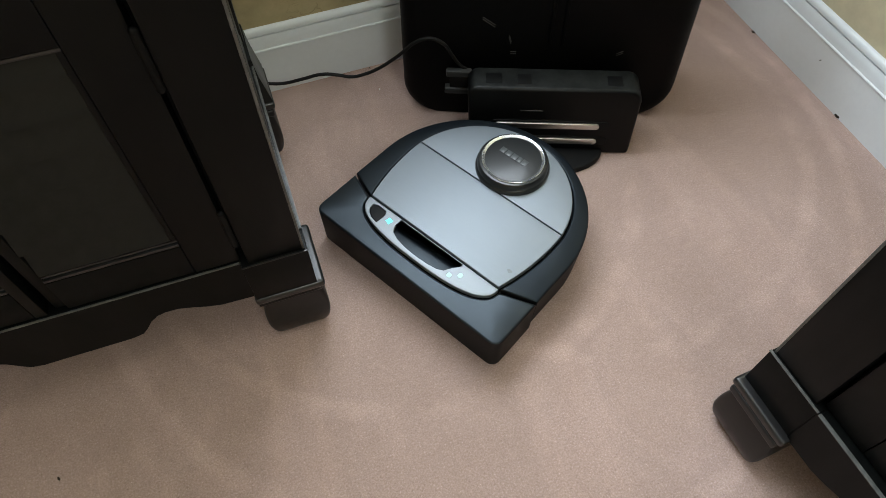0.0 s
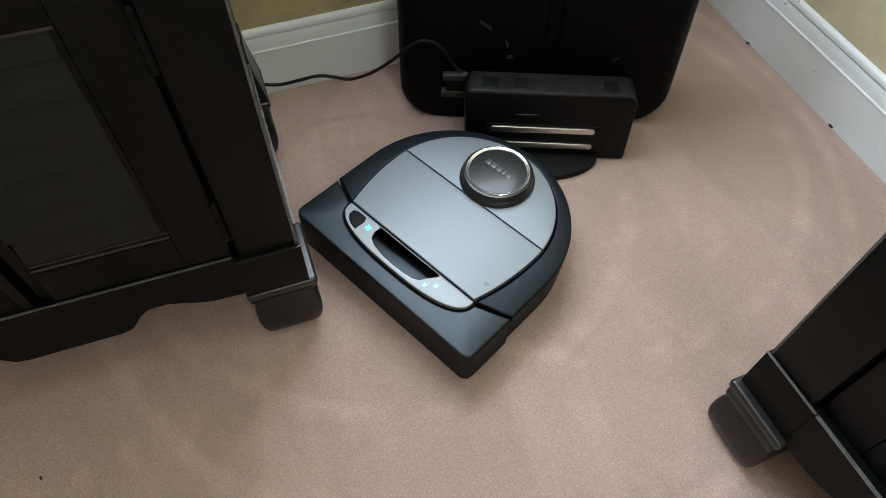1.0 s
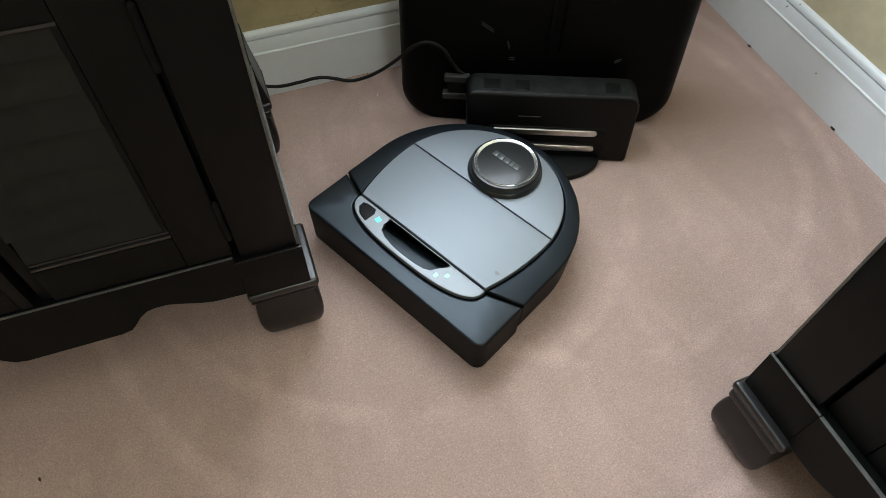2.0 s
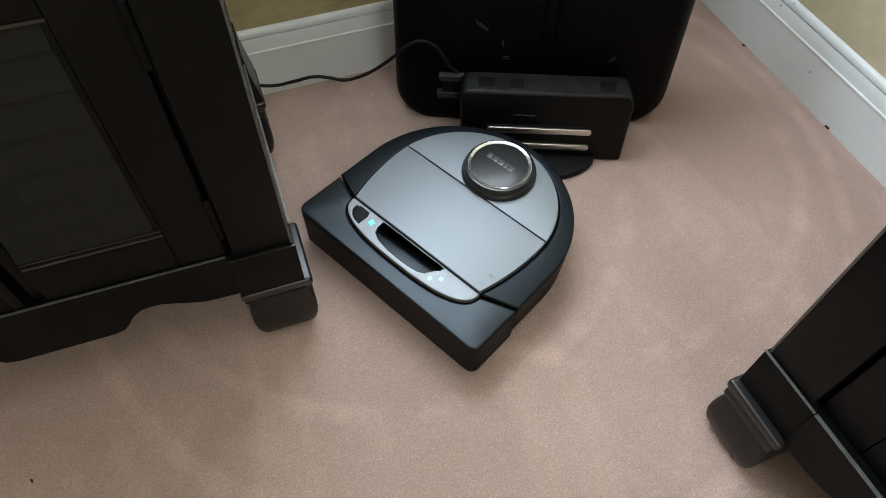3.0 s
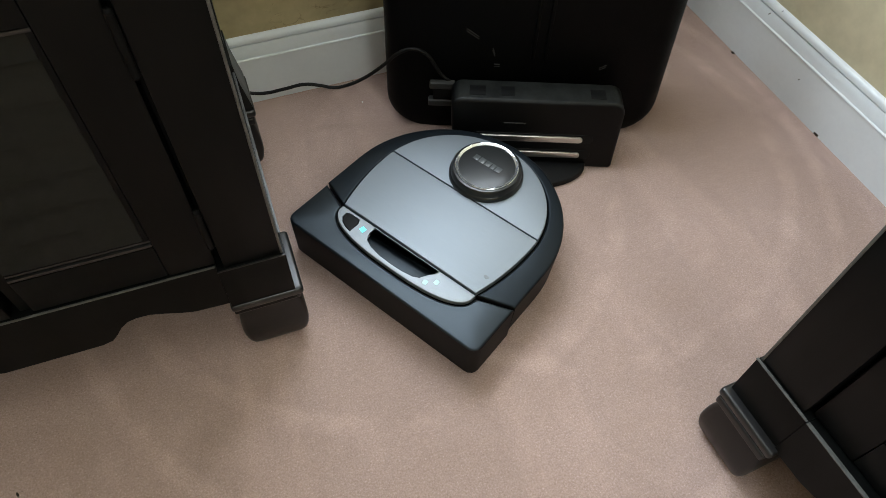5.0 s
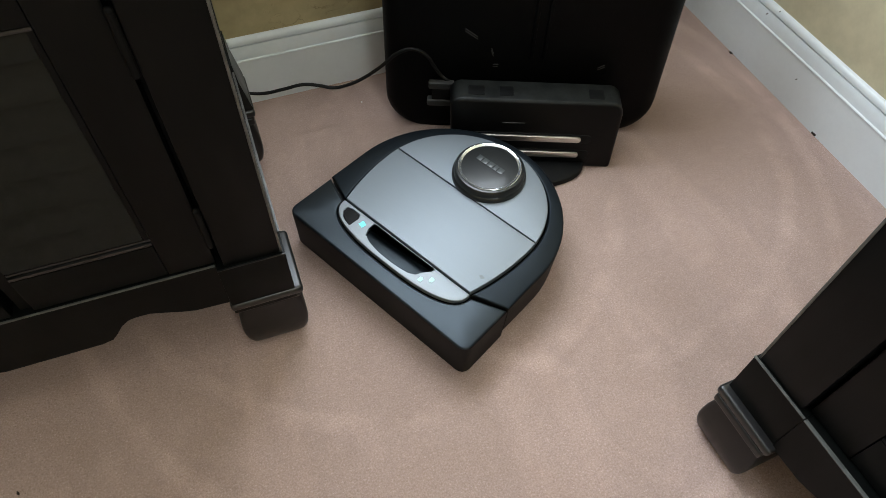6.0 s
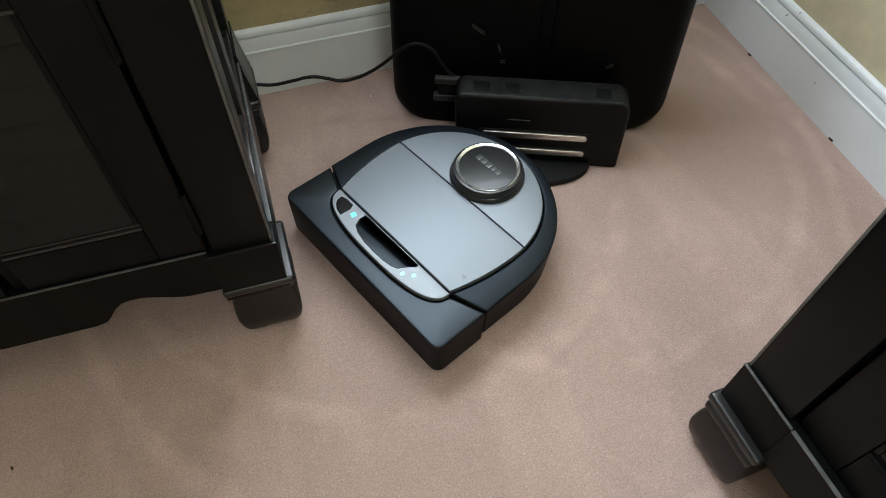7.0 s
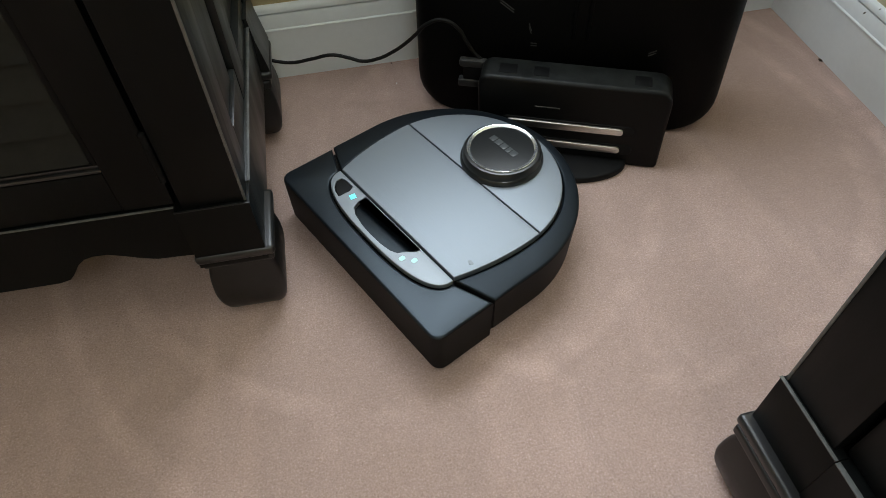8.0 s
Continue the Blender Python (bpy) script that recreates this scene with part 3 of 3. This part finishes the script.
LEAN_BACK = 0.15  # the dock's front slopes away by this much per metre of height


def strip(x0, x1, z0, z1, y0, y1):
    """A bar with round ends, in the plane of the dock's front."""
    r, cz, pts = (z1 - z0) / 2, (z0 + z1) / 2, []
    for i in range(9):
        a = radians(-90 + 180 * i / 8)
        pts.append((x1 - r + r * math.cos(a), cz + r * math.sin(a)))
    for i in range(9):
        a = radians(90 + 180 * i / 8)
        pts.append((x0 + r + r * math.cos(a), cz + r * math.sin(a)))
    bm = plate(pts, 0.0, y1 - y0, 0.0012)
    for v in bm.verts:
        v.co = (v.co.x, y1 - v.co.z + LEAN_BACK * v.co.y, v.co.y)
    return bm


def charging_dock():
    """Its front lies at y = 0, its left end at x = 0."""
    base = thing("charging_dock", pose(0.0385, 0.7605, 0, 0, 0, -2.0), "black plastic charging dock with two steel contacts, dusty on top", "charging dock")
    w, h, dp = 0.276, 0.125, 0.046
    # front outline with a large radius at the upper corners
    out = []
    for cx, cz, r, a0 in ((w - 0.007, 0.006, 0.006, -90), (w - 0.022, h - 0.022, 0.022, 0), (0.018, h - 0.018, 0.018, 90), (0.012, 0.006, 0.006, 180)):
        for i in range(7):
            a = radians(a0 + 15 * i)
            out.append((cx + r * math.cos(a), cz + r * math.sin(a)))
    bm = plate(out, 0.0, dp, 0.006, steps=5)
    for v in bm.verts:
        v.co = (v.co.x, dp - v.co.z + LEAN_BACK * v.co.y, v.co.y)
    part("body", bm, DOCKBLACK, base)
    # sunk bed behind the contacts and the contacts themselves
    for z in (0.0525, 0.0225):
        part("contact_bed", strip(0.038, 0.234, z - 0.003, z + 0.0135, -0.0012, 0.002), UNDER, base)
        part("contact", strip(0.046, 0.2165, z, z + 0.0105, -0.0042, 0.001), CONTACT, base, "worn steel contact strip")
    part("status_slot", strip(0.085, 0.122, 0.083, 0.0855, -0.0006, 0.002), PLUGGREY, base)
    # foot plate in front
    pts = []
    for i in range(33):
        a = math.pi + math.pi * i / 32
        pts.append((0.123 + 0.107 * math.cos(a), 0.004 + 0.058 * math.sin(a)))
    part("foot_plate", plate(pts, 0.001, 0.011, 0.004), UNDER, base)
    part("rear_housing", box(0.0065, 0.235, dp + 0.019, dp + 0.031, 0.0, 0.11, 0.003), UNDER, base)
    # buttons sunk in the top
    for x, l in ((0.028, 0.026), (0.078, 0.022), (0.22, 0.024)):
        part("top_pad", box(x, x + l, 0.03, 0.052, h - 0.001, h + 0.0006, 0.0004), UNDER, base)
    # plug at the end of the dock
    part("plug", box(-0.036, 0.006, 0.066, 0.078, 0.101, 0.113, 0.003), PLUGGREY, base, "grey plug at the end of the dock")
    part("plug", box(-0.038, 0.006, 0.064, 0.078, 0.067, 0.079, 0.003), PLUGGREY, base, "grey plug at the end of the dock")
    part("plug_body", box(-0.03, 0.006, 0.067, 0.078, 0.0794, 0.1006, 0.001), UNDER, base)


def power_cable():
    pts = [(-0.41, 0.8, 0.12), (-0.36, 0.826, 0.1), (-0.32, 0.839, 0.0815), (-0.29, 0.8435, 0.073), (-0.268, 0.845, 0.0725), (-0.235, 0.845, 0.082), (-0.199, 0.845, 0.0925), (-0.175, 0.85, 0.086), (-0.154, 0.853, 0.0795),
           (-0.13, 0.854, 0.085), (-0.105, 0.852, 0.1), (-0.082, 0.85, 0.119), (-0.063, 0.845, 0.14), (-0.044, 0.84, 0.162), (-0.021, 0.839, 0.171), (0.001, 0.839, 0.16),
           (0.015, 0.839, 0.137), (0.028, 0.838, 0.118), (0.042, 0.836, 0.108)]
    ob = tube("power_cable", pts, 0.0028, CABLE)
    tagged(ob, "thin black power cable running along the skirting to the dock", "cable")


# ---- robot vacuum ----
def d_outline(r, y_front=0.0, corner=0.009, cy=0.15):
    """The D-shaped outline, counter-clockwise from the front left corner; half width r."""
    pts = [(-r + corner - corner * math.sin(radians(a)), y_front + corner - corner * math.cos(radians(a))) for a in (90, 67, 45, 22, 0)]
    pts += [(r - corner + corner * math.sin(radians(a)), y_front + corner - corner * math.cos(radians(a))) for a in (0, 22, 45, 67, 90)]
    pts += [(r, y) for y in (0.04, 0.0765, 0.11)]
    pts += [(r * math.cos(radians(a)), cy + r * math.sin(radians(a))) for a in range(0, 181, 6)]
    pts += [(-r, y) for y in (0.11, 0.0765, 0.04)]
    return pts


def panel_x(y):
    """Half width of the silver cover at depth y."""
    ry = 0.134 if y > 0.17 else 0.225
    return 0.1345 * math.sqrt(max(0.0, 1 - ((y - 0.17) / ry) ** 2))


def trim_curve(n=28, w=0.12, depth=0.039, y=0.0605, p=2.6):
    """The lower edge of the silver trim, from its left end to its right end."""
    pts = []
    for i in range(n + 1):
        a = math.pi + math.pi * i / n
        c, s = math.cos(a), math.sin(a)
        pts.append((w * abs(c) ** (2 / p) * (1 if c > 0 else -1), y - depth * abs(s) ** (2 / p)))
    return pts


def shaded_flanks(ob):
    """Puts the shade on the rim's upright sides into their colour, near-black; its top is slate."""
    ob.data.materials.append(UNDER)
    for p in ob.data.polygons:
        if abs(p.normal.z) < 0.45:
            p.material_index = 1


def robot_vacuum():
    base = thing("robot_vacuum", pose(0, 0, 0), "D-shaped robot vacuum, silver top cover and black bumper, on the carpet", "robot vacuum")
    dome = lambda x, y: 0.0028 * (1 - ((x / 0.17) ** 2 + ((y - 0.16) / 0.17) ** 2) * 0.5)
    R = 0.1705

    def slope(x, y):
        """The dark rim falls away towards its outer edge."""
        out = max((0.058 - y) / 0.058, (abs(x) - 0.124) / 0.048) if y < 0.15 else (math.hypot(x, y - 0.15) - 0.138) / 0.034
        return -0.003 * min(1.0, max(0.0, out))
    part("chassis", plate(inset(d_outline(R, -0.004, 0.013), 0.006), 0.011, 0.0705, 0.002), UNDER, base)
    # bumper: front, both cheeks, back to the trim's edge
    D = d_outline(R, -0.0055, 0.0145)
    front = [(-R, 0.0790), (-R, 0.04)] + D[:10] + [(R, 0.04), (R, 0.0790)] + [(0.1225, 0.0595)] + [(x, y) for x, y in reversed(trim_curve(w=0.1218, depth=0.041))][1:-1] + [(-0.1225, 0.0595)]
    shaded_flanks(part("bumper", plate(front, 0.008, 0.0795, 0.0035, steps=5, taper=0.0015, lift=slope), BUMPER, base, "slate black front bumper"))
    rear = [(R, 0.0815)] + [(R, 0.11)] + [(R * math.cos(radians(a)), 0.15 + R * math.sin(radians(a))) for a in range(0, 181, 4)] + [(-R, 0.11), (-R, 0.0815)]
    rear += [(-panel_x(0.0625) - 0.0022, 0.0625)]
    ys = [0.075, 0.09, 0.105, 0.12, 0.135, 0.15, 0.165, 0.18]
    rear += [(-panel_x(y) - 0.0022, y) for y in ys] + [(-0.1367 * math.cos(radians(a)), 0.17 + 0.1362 * math.sin(radians(a))) for a in range(8, 173, 4)]
    rear += [(panel_x(y) + 0.0022, y) for y in reversed(ys)] + [(panel_x(0.0625) + 0.0022, 0.0625)]
    shaded_flanks(part("rear_shell", plate(rear, 0.013, 0.0815, 0.0035, steps=5, taper=0.004, lift=slope), SHELL, base, "charcoal rear shell"))
    # covers
    lid = [(-panel_x(0.063), 0.063), (panel_x(0.063), 0.063)] + [(panel_x(y), y) for y in (0.075, 0.09, 0.105, 0.12, 0.135, 0.15, 0.165, 0.178, 0.1862)]
    lid += [(-x, y) for x, y in reversed(lid[2:])]
    part("dust_bin_lid", plate(lid, 0.0775, 0.0835, 0.0012, lift=dome), SILVER, base, "brushed silver dust bin lid")
    cover = [(-panel_x(0.188), 0.188), (panel_x(0.188), 0.188)] + [(0.1345 * math.cos(radians(a)), 0.17 + 0.134 * math.sin(radians(a))) for a in range(10, 171, 4)]
    part("rear_cover", plate(cover, 0.0775, 0.0835, 0.0012, lift=dome), SILVER, base, "brushed silver rear cover")
    # silver trim with a button and the carrying recess
    button = [(-0.1065, 0.0455), (-0.1, 0.0385), (-0.0915, 0.0345), (-0.0805, 0.0325), (-0.0795, 0.05), (-0.0835, 0.057), (-0.1, 0.057), (-0.107, 0.054)]
    well = [(-0.0565, 0.0603), (-0.0568, 0.047), (-0.052, 0.0375), (-0.04, 0.0315), (-0.02, 0.028), (0.0, 0.0272), (0.02, 0.028), (0.036, 0.0305), (0.045, 0.035), (0.0485, 0.0415), (0.0525, 0.0475), (0.0585, 0.0545), (0.0595, 0.0603)]
    trim = trim_curve() + [(0.1195, 0.061), (-0.1195, 0.061)]
    body = part("control_trim", plate(trim, 0.076, 0.0825, 0.0012, holes=(button, well)), TRIM, base, "satin silver control trim")
    part("button", plate(inset(button, 0.0008), 0.077, 0.0822, 0.001), UNDER, body, "black power button")
    part("status_light", plate([(-0.073, 0.0435), (-0.065, 0.0415), (-0.0635, 0.0495), (-0.0715, 0.0515)], 0.0826, 0.0832, 0.0003), LED, body, "glowing cyan status light")
    part("recess_floor", plate(inset(well, 0.0006), 0.056, 0.0785, 0.0006, lift=lambda x, y: -0.22 * max(0.0, y - 0.03)), BUMPER, base)
    for cx, cy, r in ((0.0552, 0.0345, 0.0042), (0.0672, 0.0440, 0.0042)):
        pts = [(cx + r * math.cos(radians(a)) * (1 if i % 2 else 0.8), cy + r * math.sin(radians(a))) for i, a in enumerate(range(0, 360, 45))]
        part("icon", plate(pts, 0.0826, 0.083, 0.0002), ICON, body, "pale printed icon")
    part("mark", plate([(0.1145 + 0.0042 * math.cos(radians(a)), 0.092 + (0.0032 if a % 80 else 0.002) * math.sin(radians(a))) for a in range(0, 360, 40)], 0.085, 0.0857, 0.0001), SMUDGE, base)
    # laser turret
    cx, cy = 0.004, 0.2405
    turret = part("turret", lathe([(0.056, 0.081), (0.056, 0.089), (0.0552, 0.0915), (0.0535, 0.093), (0.0525, 0.1), (0.0505, 0.1026), (0.047, 0.1032)], 72, cx, cy), TURRET, base, "black laser turret")
    bm = bmesh.new()
    prof = [(0.0474, 0.1030), (0.0472, 0.1045), (0.0464, 0.1052), (0.0454, 0.1050), (0.0418, 0.1028), (0.0411, 0.1020)]
    seg = 72
    rings = [[bm.verts.new((cx + r * math.cos(2 * math.pi * i / seg), cy + r * math.sin(2 * math.pi * i / seg), z)) for i in range(seg)] for r, z in prof]
    for lo, hi in zip(rings, rings[1:] + rings[:1]):
        for i in range(seg):
            bm.faces.new((lo[i], lo[(i + 1) % seg], hi[(i + 1) % seg], hi[i]))
    part("chrome_ring", bm, CHROME, turret, "polished chrome ring")
    part("turret_top", lathe([(0.0409, 0.1018), (0.0408, 0.1028), (0.0395, 0.1030)], 64, cx, cy), LENSTOP, turret, "smoked glossy disc")
    for i, (lx, lw) in enumerate(((-0.022, 0.0085), (-0.0115, 0.009), (-0.001, 0.009), (0.0085, 0.006), (0.0175, 0.009))):
        part("badge_bar", box(cx + lx - lw / 2, cx + lx + lw / 2, cy - 0.0005, cy + 0.0095, 0.1026, 0.1036, 0.0002), MARK, turret)
    # wheels
    for x in (-0.12, 0.12):
        bm = bmesh.new()
        bmesh.ops.create_cone(bm, cap_ends=True, segments=28, radius1=0.034, radius2=0.034, depth=0.018)
        for v in bm.verts:
            v.co = (x + v.co.z, 0.15 + v.co.x, 0.034 + v.co.y)
        part("wheel", bm, UNDER, base)
    return base


# ---- carpet pile ----
def carpet_pile(count=300000):
    """Short leaning tufts over the part of the floor that is near."""
    rng = np.random.default_rng(4)
    s0, s1, d0, d1 = -0.62, S_WALL - 0.001, -0.25, D_WALL - 0.001
    base = np.stack([rng.uniform(s0, s1, count), rng.uniform(d0, d1, count), np.full(count, -0.0006)], 1)
    turn = rng.uniform(0, 2 * np.pi, count)
    wide = rng.uniform(0.0005, 0.0010, count)[:, None]
    along = np.stack([np.cos(turn), np.sin(turn), np.zeros(count)], 1)
    tall = rng.uniform(0.0007, 0.0015, count)
    lean = rng.uniform(0.002, 0.0042, count)[:, None] * np.stack([-np.sin(turn), np.cos(turn)], 1)
    tip = base + np.stack([lean[:, 0], lean[:, 1], tall], 1)
    verts = np.stack([base - along * wide, base + along * wide, tip + along * wide * 0.6, tip - along * wide * 0.6], 1).reshape(-1, 3)
    me = bpy.data.meshes.new("carpet_pile")
    me.vertices.add(count * 4)
    me.vertices.foreach_set("co", verts.astype(np.float32).ravel())
    me.loops.add(count * 4)
    me.loops.foreach_set("vertex_index", np.arange(count * 4, dtype=np.int32))
    me.polygons.add(count)
    me.polygons.foreach_set("loop_start", np.arange(0, count * 4, 4, dtype=np.int32))
    me.update(calc_edges=True)
    me.materials.append(CARPET)
    ob = new("carpet_pile", me)
    ob.matrix_world = pose(0, 0, 0, 0, 0, ROOM)
    tagged(ob, "short pinkish tan tufts of cut carpet pile", "carpet pile", kind="stuff")


# ---- small things ----
def crumbs():
    random.seed(3)
    for x, y, size, mat, name, label in ((-0.4834, 0.2136, 0.003, CRUMB, "crumb", "dark crumb lying on the carpet"), (-0.1156, 0.9065, 0.0022, FLECK, "lint_fleck", "tiny white fleck of lint on the carpet"),
                                         (0.6975, 0.8365, 0.0065, CRUMB, "crumb", "dark crumb against the skirting board"), (0.606, 1.063, 0.0045, CRUMB, "crumb", "dark crumb against the skirting board"),
                                         (-0.137, 0.963, 0.002, CRUMB, "crumb", "dark crumb against the skirting board")):
        bm = bmesh.new()
        bmesh.ops.create_icosphere(bm, subdivisions=2, radius=size)
        for v in bm.verts:
            v.co *= 0.75 + 0.5 * random.random()
            v.co.x *= 0.42
            v.co.z *= 0.45
        ob = finish(name, bm, mat)
        ob.matrix_world = pose(x, y, size * 0.42, 0, 0, random.uniform(0, 60))
        tagged(ob, label, "crumb")


build_room()
ceiling_fill_light()
cabinet(room(-0.001, 0.459, 0, -1.0), False, "black wooden cabinet with louvred doors on block feet beside the robot")
cabinet(room(0.4485, 0.155, 0, -87.4), True, "black wooden cabinet with worn plinth edge on block feet", 0.016, -0.005, 0.001, 0.0095, 0.018)
waste_bin()
charging_dock()
power_cable()
ROBOT = robot_vacuum()
carpet_pile()
crumbs()


# ---- what moves ----
ROBOT_ROWS = [
    (0.0, -0.0561, 0.4734, -40.99), (0.1, -0.0663, 0.4620, -40.02), (0.2, -0.0706, 0.4553, -38.97), (0.3, -0.0686, 0.4536, -38.22),
    (0.4, -0.0675, 0.4577, -39.69), (0.5, -0.0717, 0.4668, -44.06), (0.6, -0.0787, 0.4773, -47.00), (0.7, -0.0873, 0.4773, -48.90),
    (0.8, -0.0910, 0.4722, -48.30), (0.9, -0.0872, 0.4671, -45.94), (1.0, -0.0804, 0.4606, -43.32), (1.1, -0.0801, 0.4607, -43.47),
    (1.2, -0.0798, 0.4622, -43.80), (1.3, -0.0791, 0.4657, -44.29), (1.4, -0.0763, 0.4685, -44.10), (1.5, -0.0722, 0.4684, -43.04),
    (1.6, -0.0685, 0.4758, -42.58), (1.7, -0.0671, 0.4781, -42.38), (2.8, -0.0720, 0.4721, -42.73), (2.9, -0.0703, 0.4713, -42.52),
    (3.0, -0.0688, 0.4707, -42.35), (3.1, -0.0673, 0.4730, -41.85), (3.2, -0.0636, 0.4725, -39.97), (3.3, -0.0607, 0.4723, -38.67),
    (3.4, -0.0594, 0.4735, -38.76), (3.5, -0.0564, 0.4738, -38.80), (3.6, -0.0606, 0.4758, -40.10), (3.7, -0.0670, 0.4818, -43.89),
    (3.8, -0.0755, 0.4862, -47.25), (3.9, -0.0838, 0.4831, -48.19), (4.0, -0.0919, 0.4763, -48.59), (4.1, -0.0868, 0.4748, -45.70),
    (4.2, -0.0805, 0.4731, -43.20), (4.3, -0.0766, 0.4728, -41.85), (4.4, -0.0771, 0.4755, -42.86), (4.5, -0.0783, 0.4797, -45.65),
    (4.7, -0.0636, 0.4744, -38.74), (5.8, -0.0675, 0.4798, -40.94), (5.9, -0.0674, 0.4813, -41.16), (6.0, -0.0688, 0.4815, -42.45),
    (6.1, -0.0624, 0.4794, -39.38), (6.2, -0.0605, 0.4801, -38.50), (6.3, -0.0665, 0.4867, -41.51), (6.4, -0.0767, 0.4915, -46.24),
    (6.5, -0.0868, 0.4874, -48.58), (6.6, -0.0881, 0.4821, -47.72), (6.7, -0.0842, 0.4787, -45.58), (6.8, -0.0820, 0.4801, -45.25),
    (6.9, -0.0831, 0.4837, -46.35), (7.0, -0.0835, 0.4843, -45.91), (7.1, -0.0834, 0.4844, -45.09), (7.2, -0.0823, 0.4834, -44.93),
    (7.4, -0.0822, 0.4850, -44.62), (7.5, -0.0884, 0.4797, -45.98), (7.6, -0.0906, 0.4637, -45.32), (7.8, -0.0879, 0.4700, -43.86),
    (7.9, -0.0815, 0.4716, -42.99), (8.0, -0.0765, 0.4779, -42.09),
]


def motions():
    walk(ROBOT, [(t, pose(x, y, 0, 0, 0, turn)) for t, x, y, turn in ROBOT_ROWS])


motions()
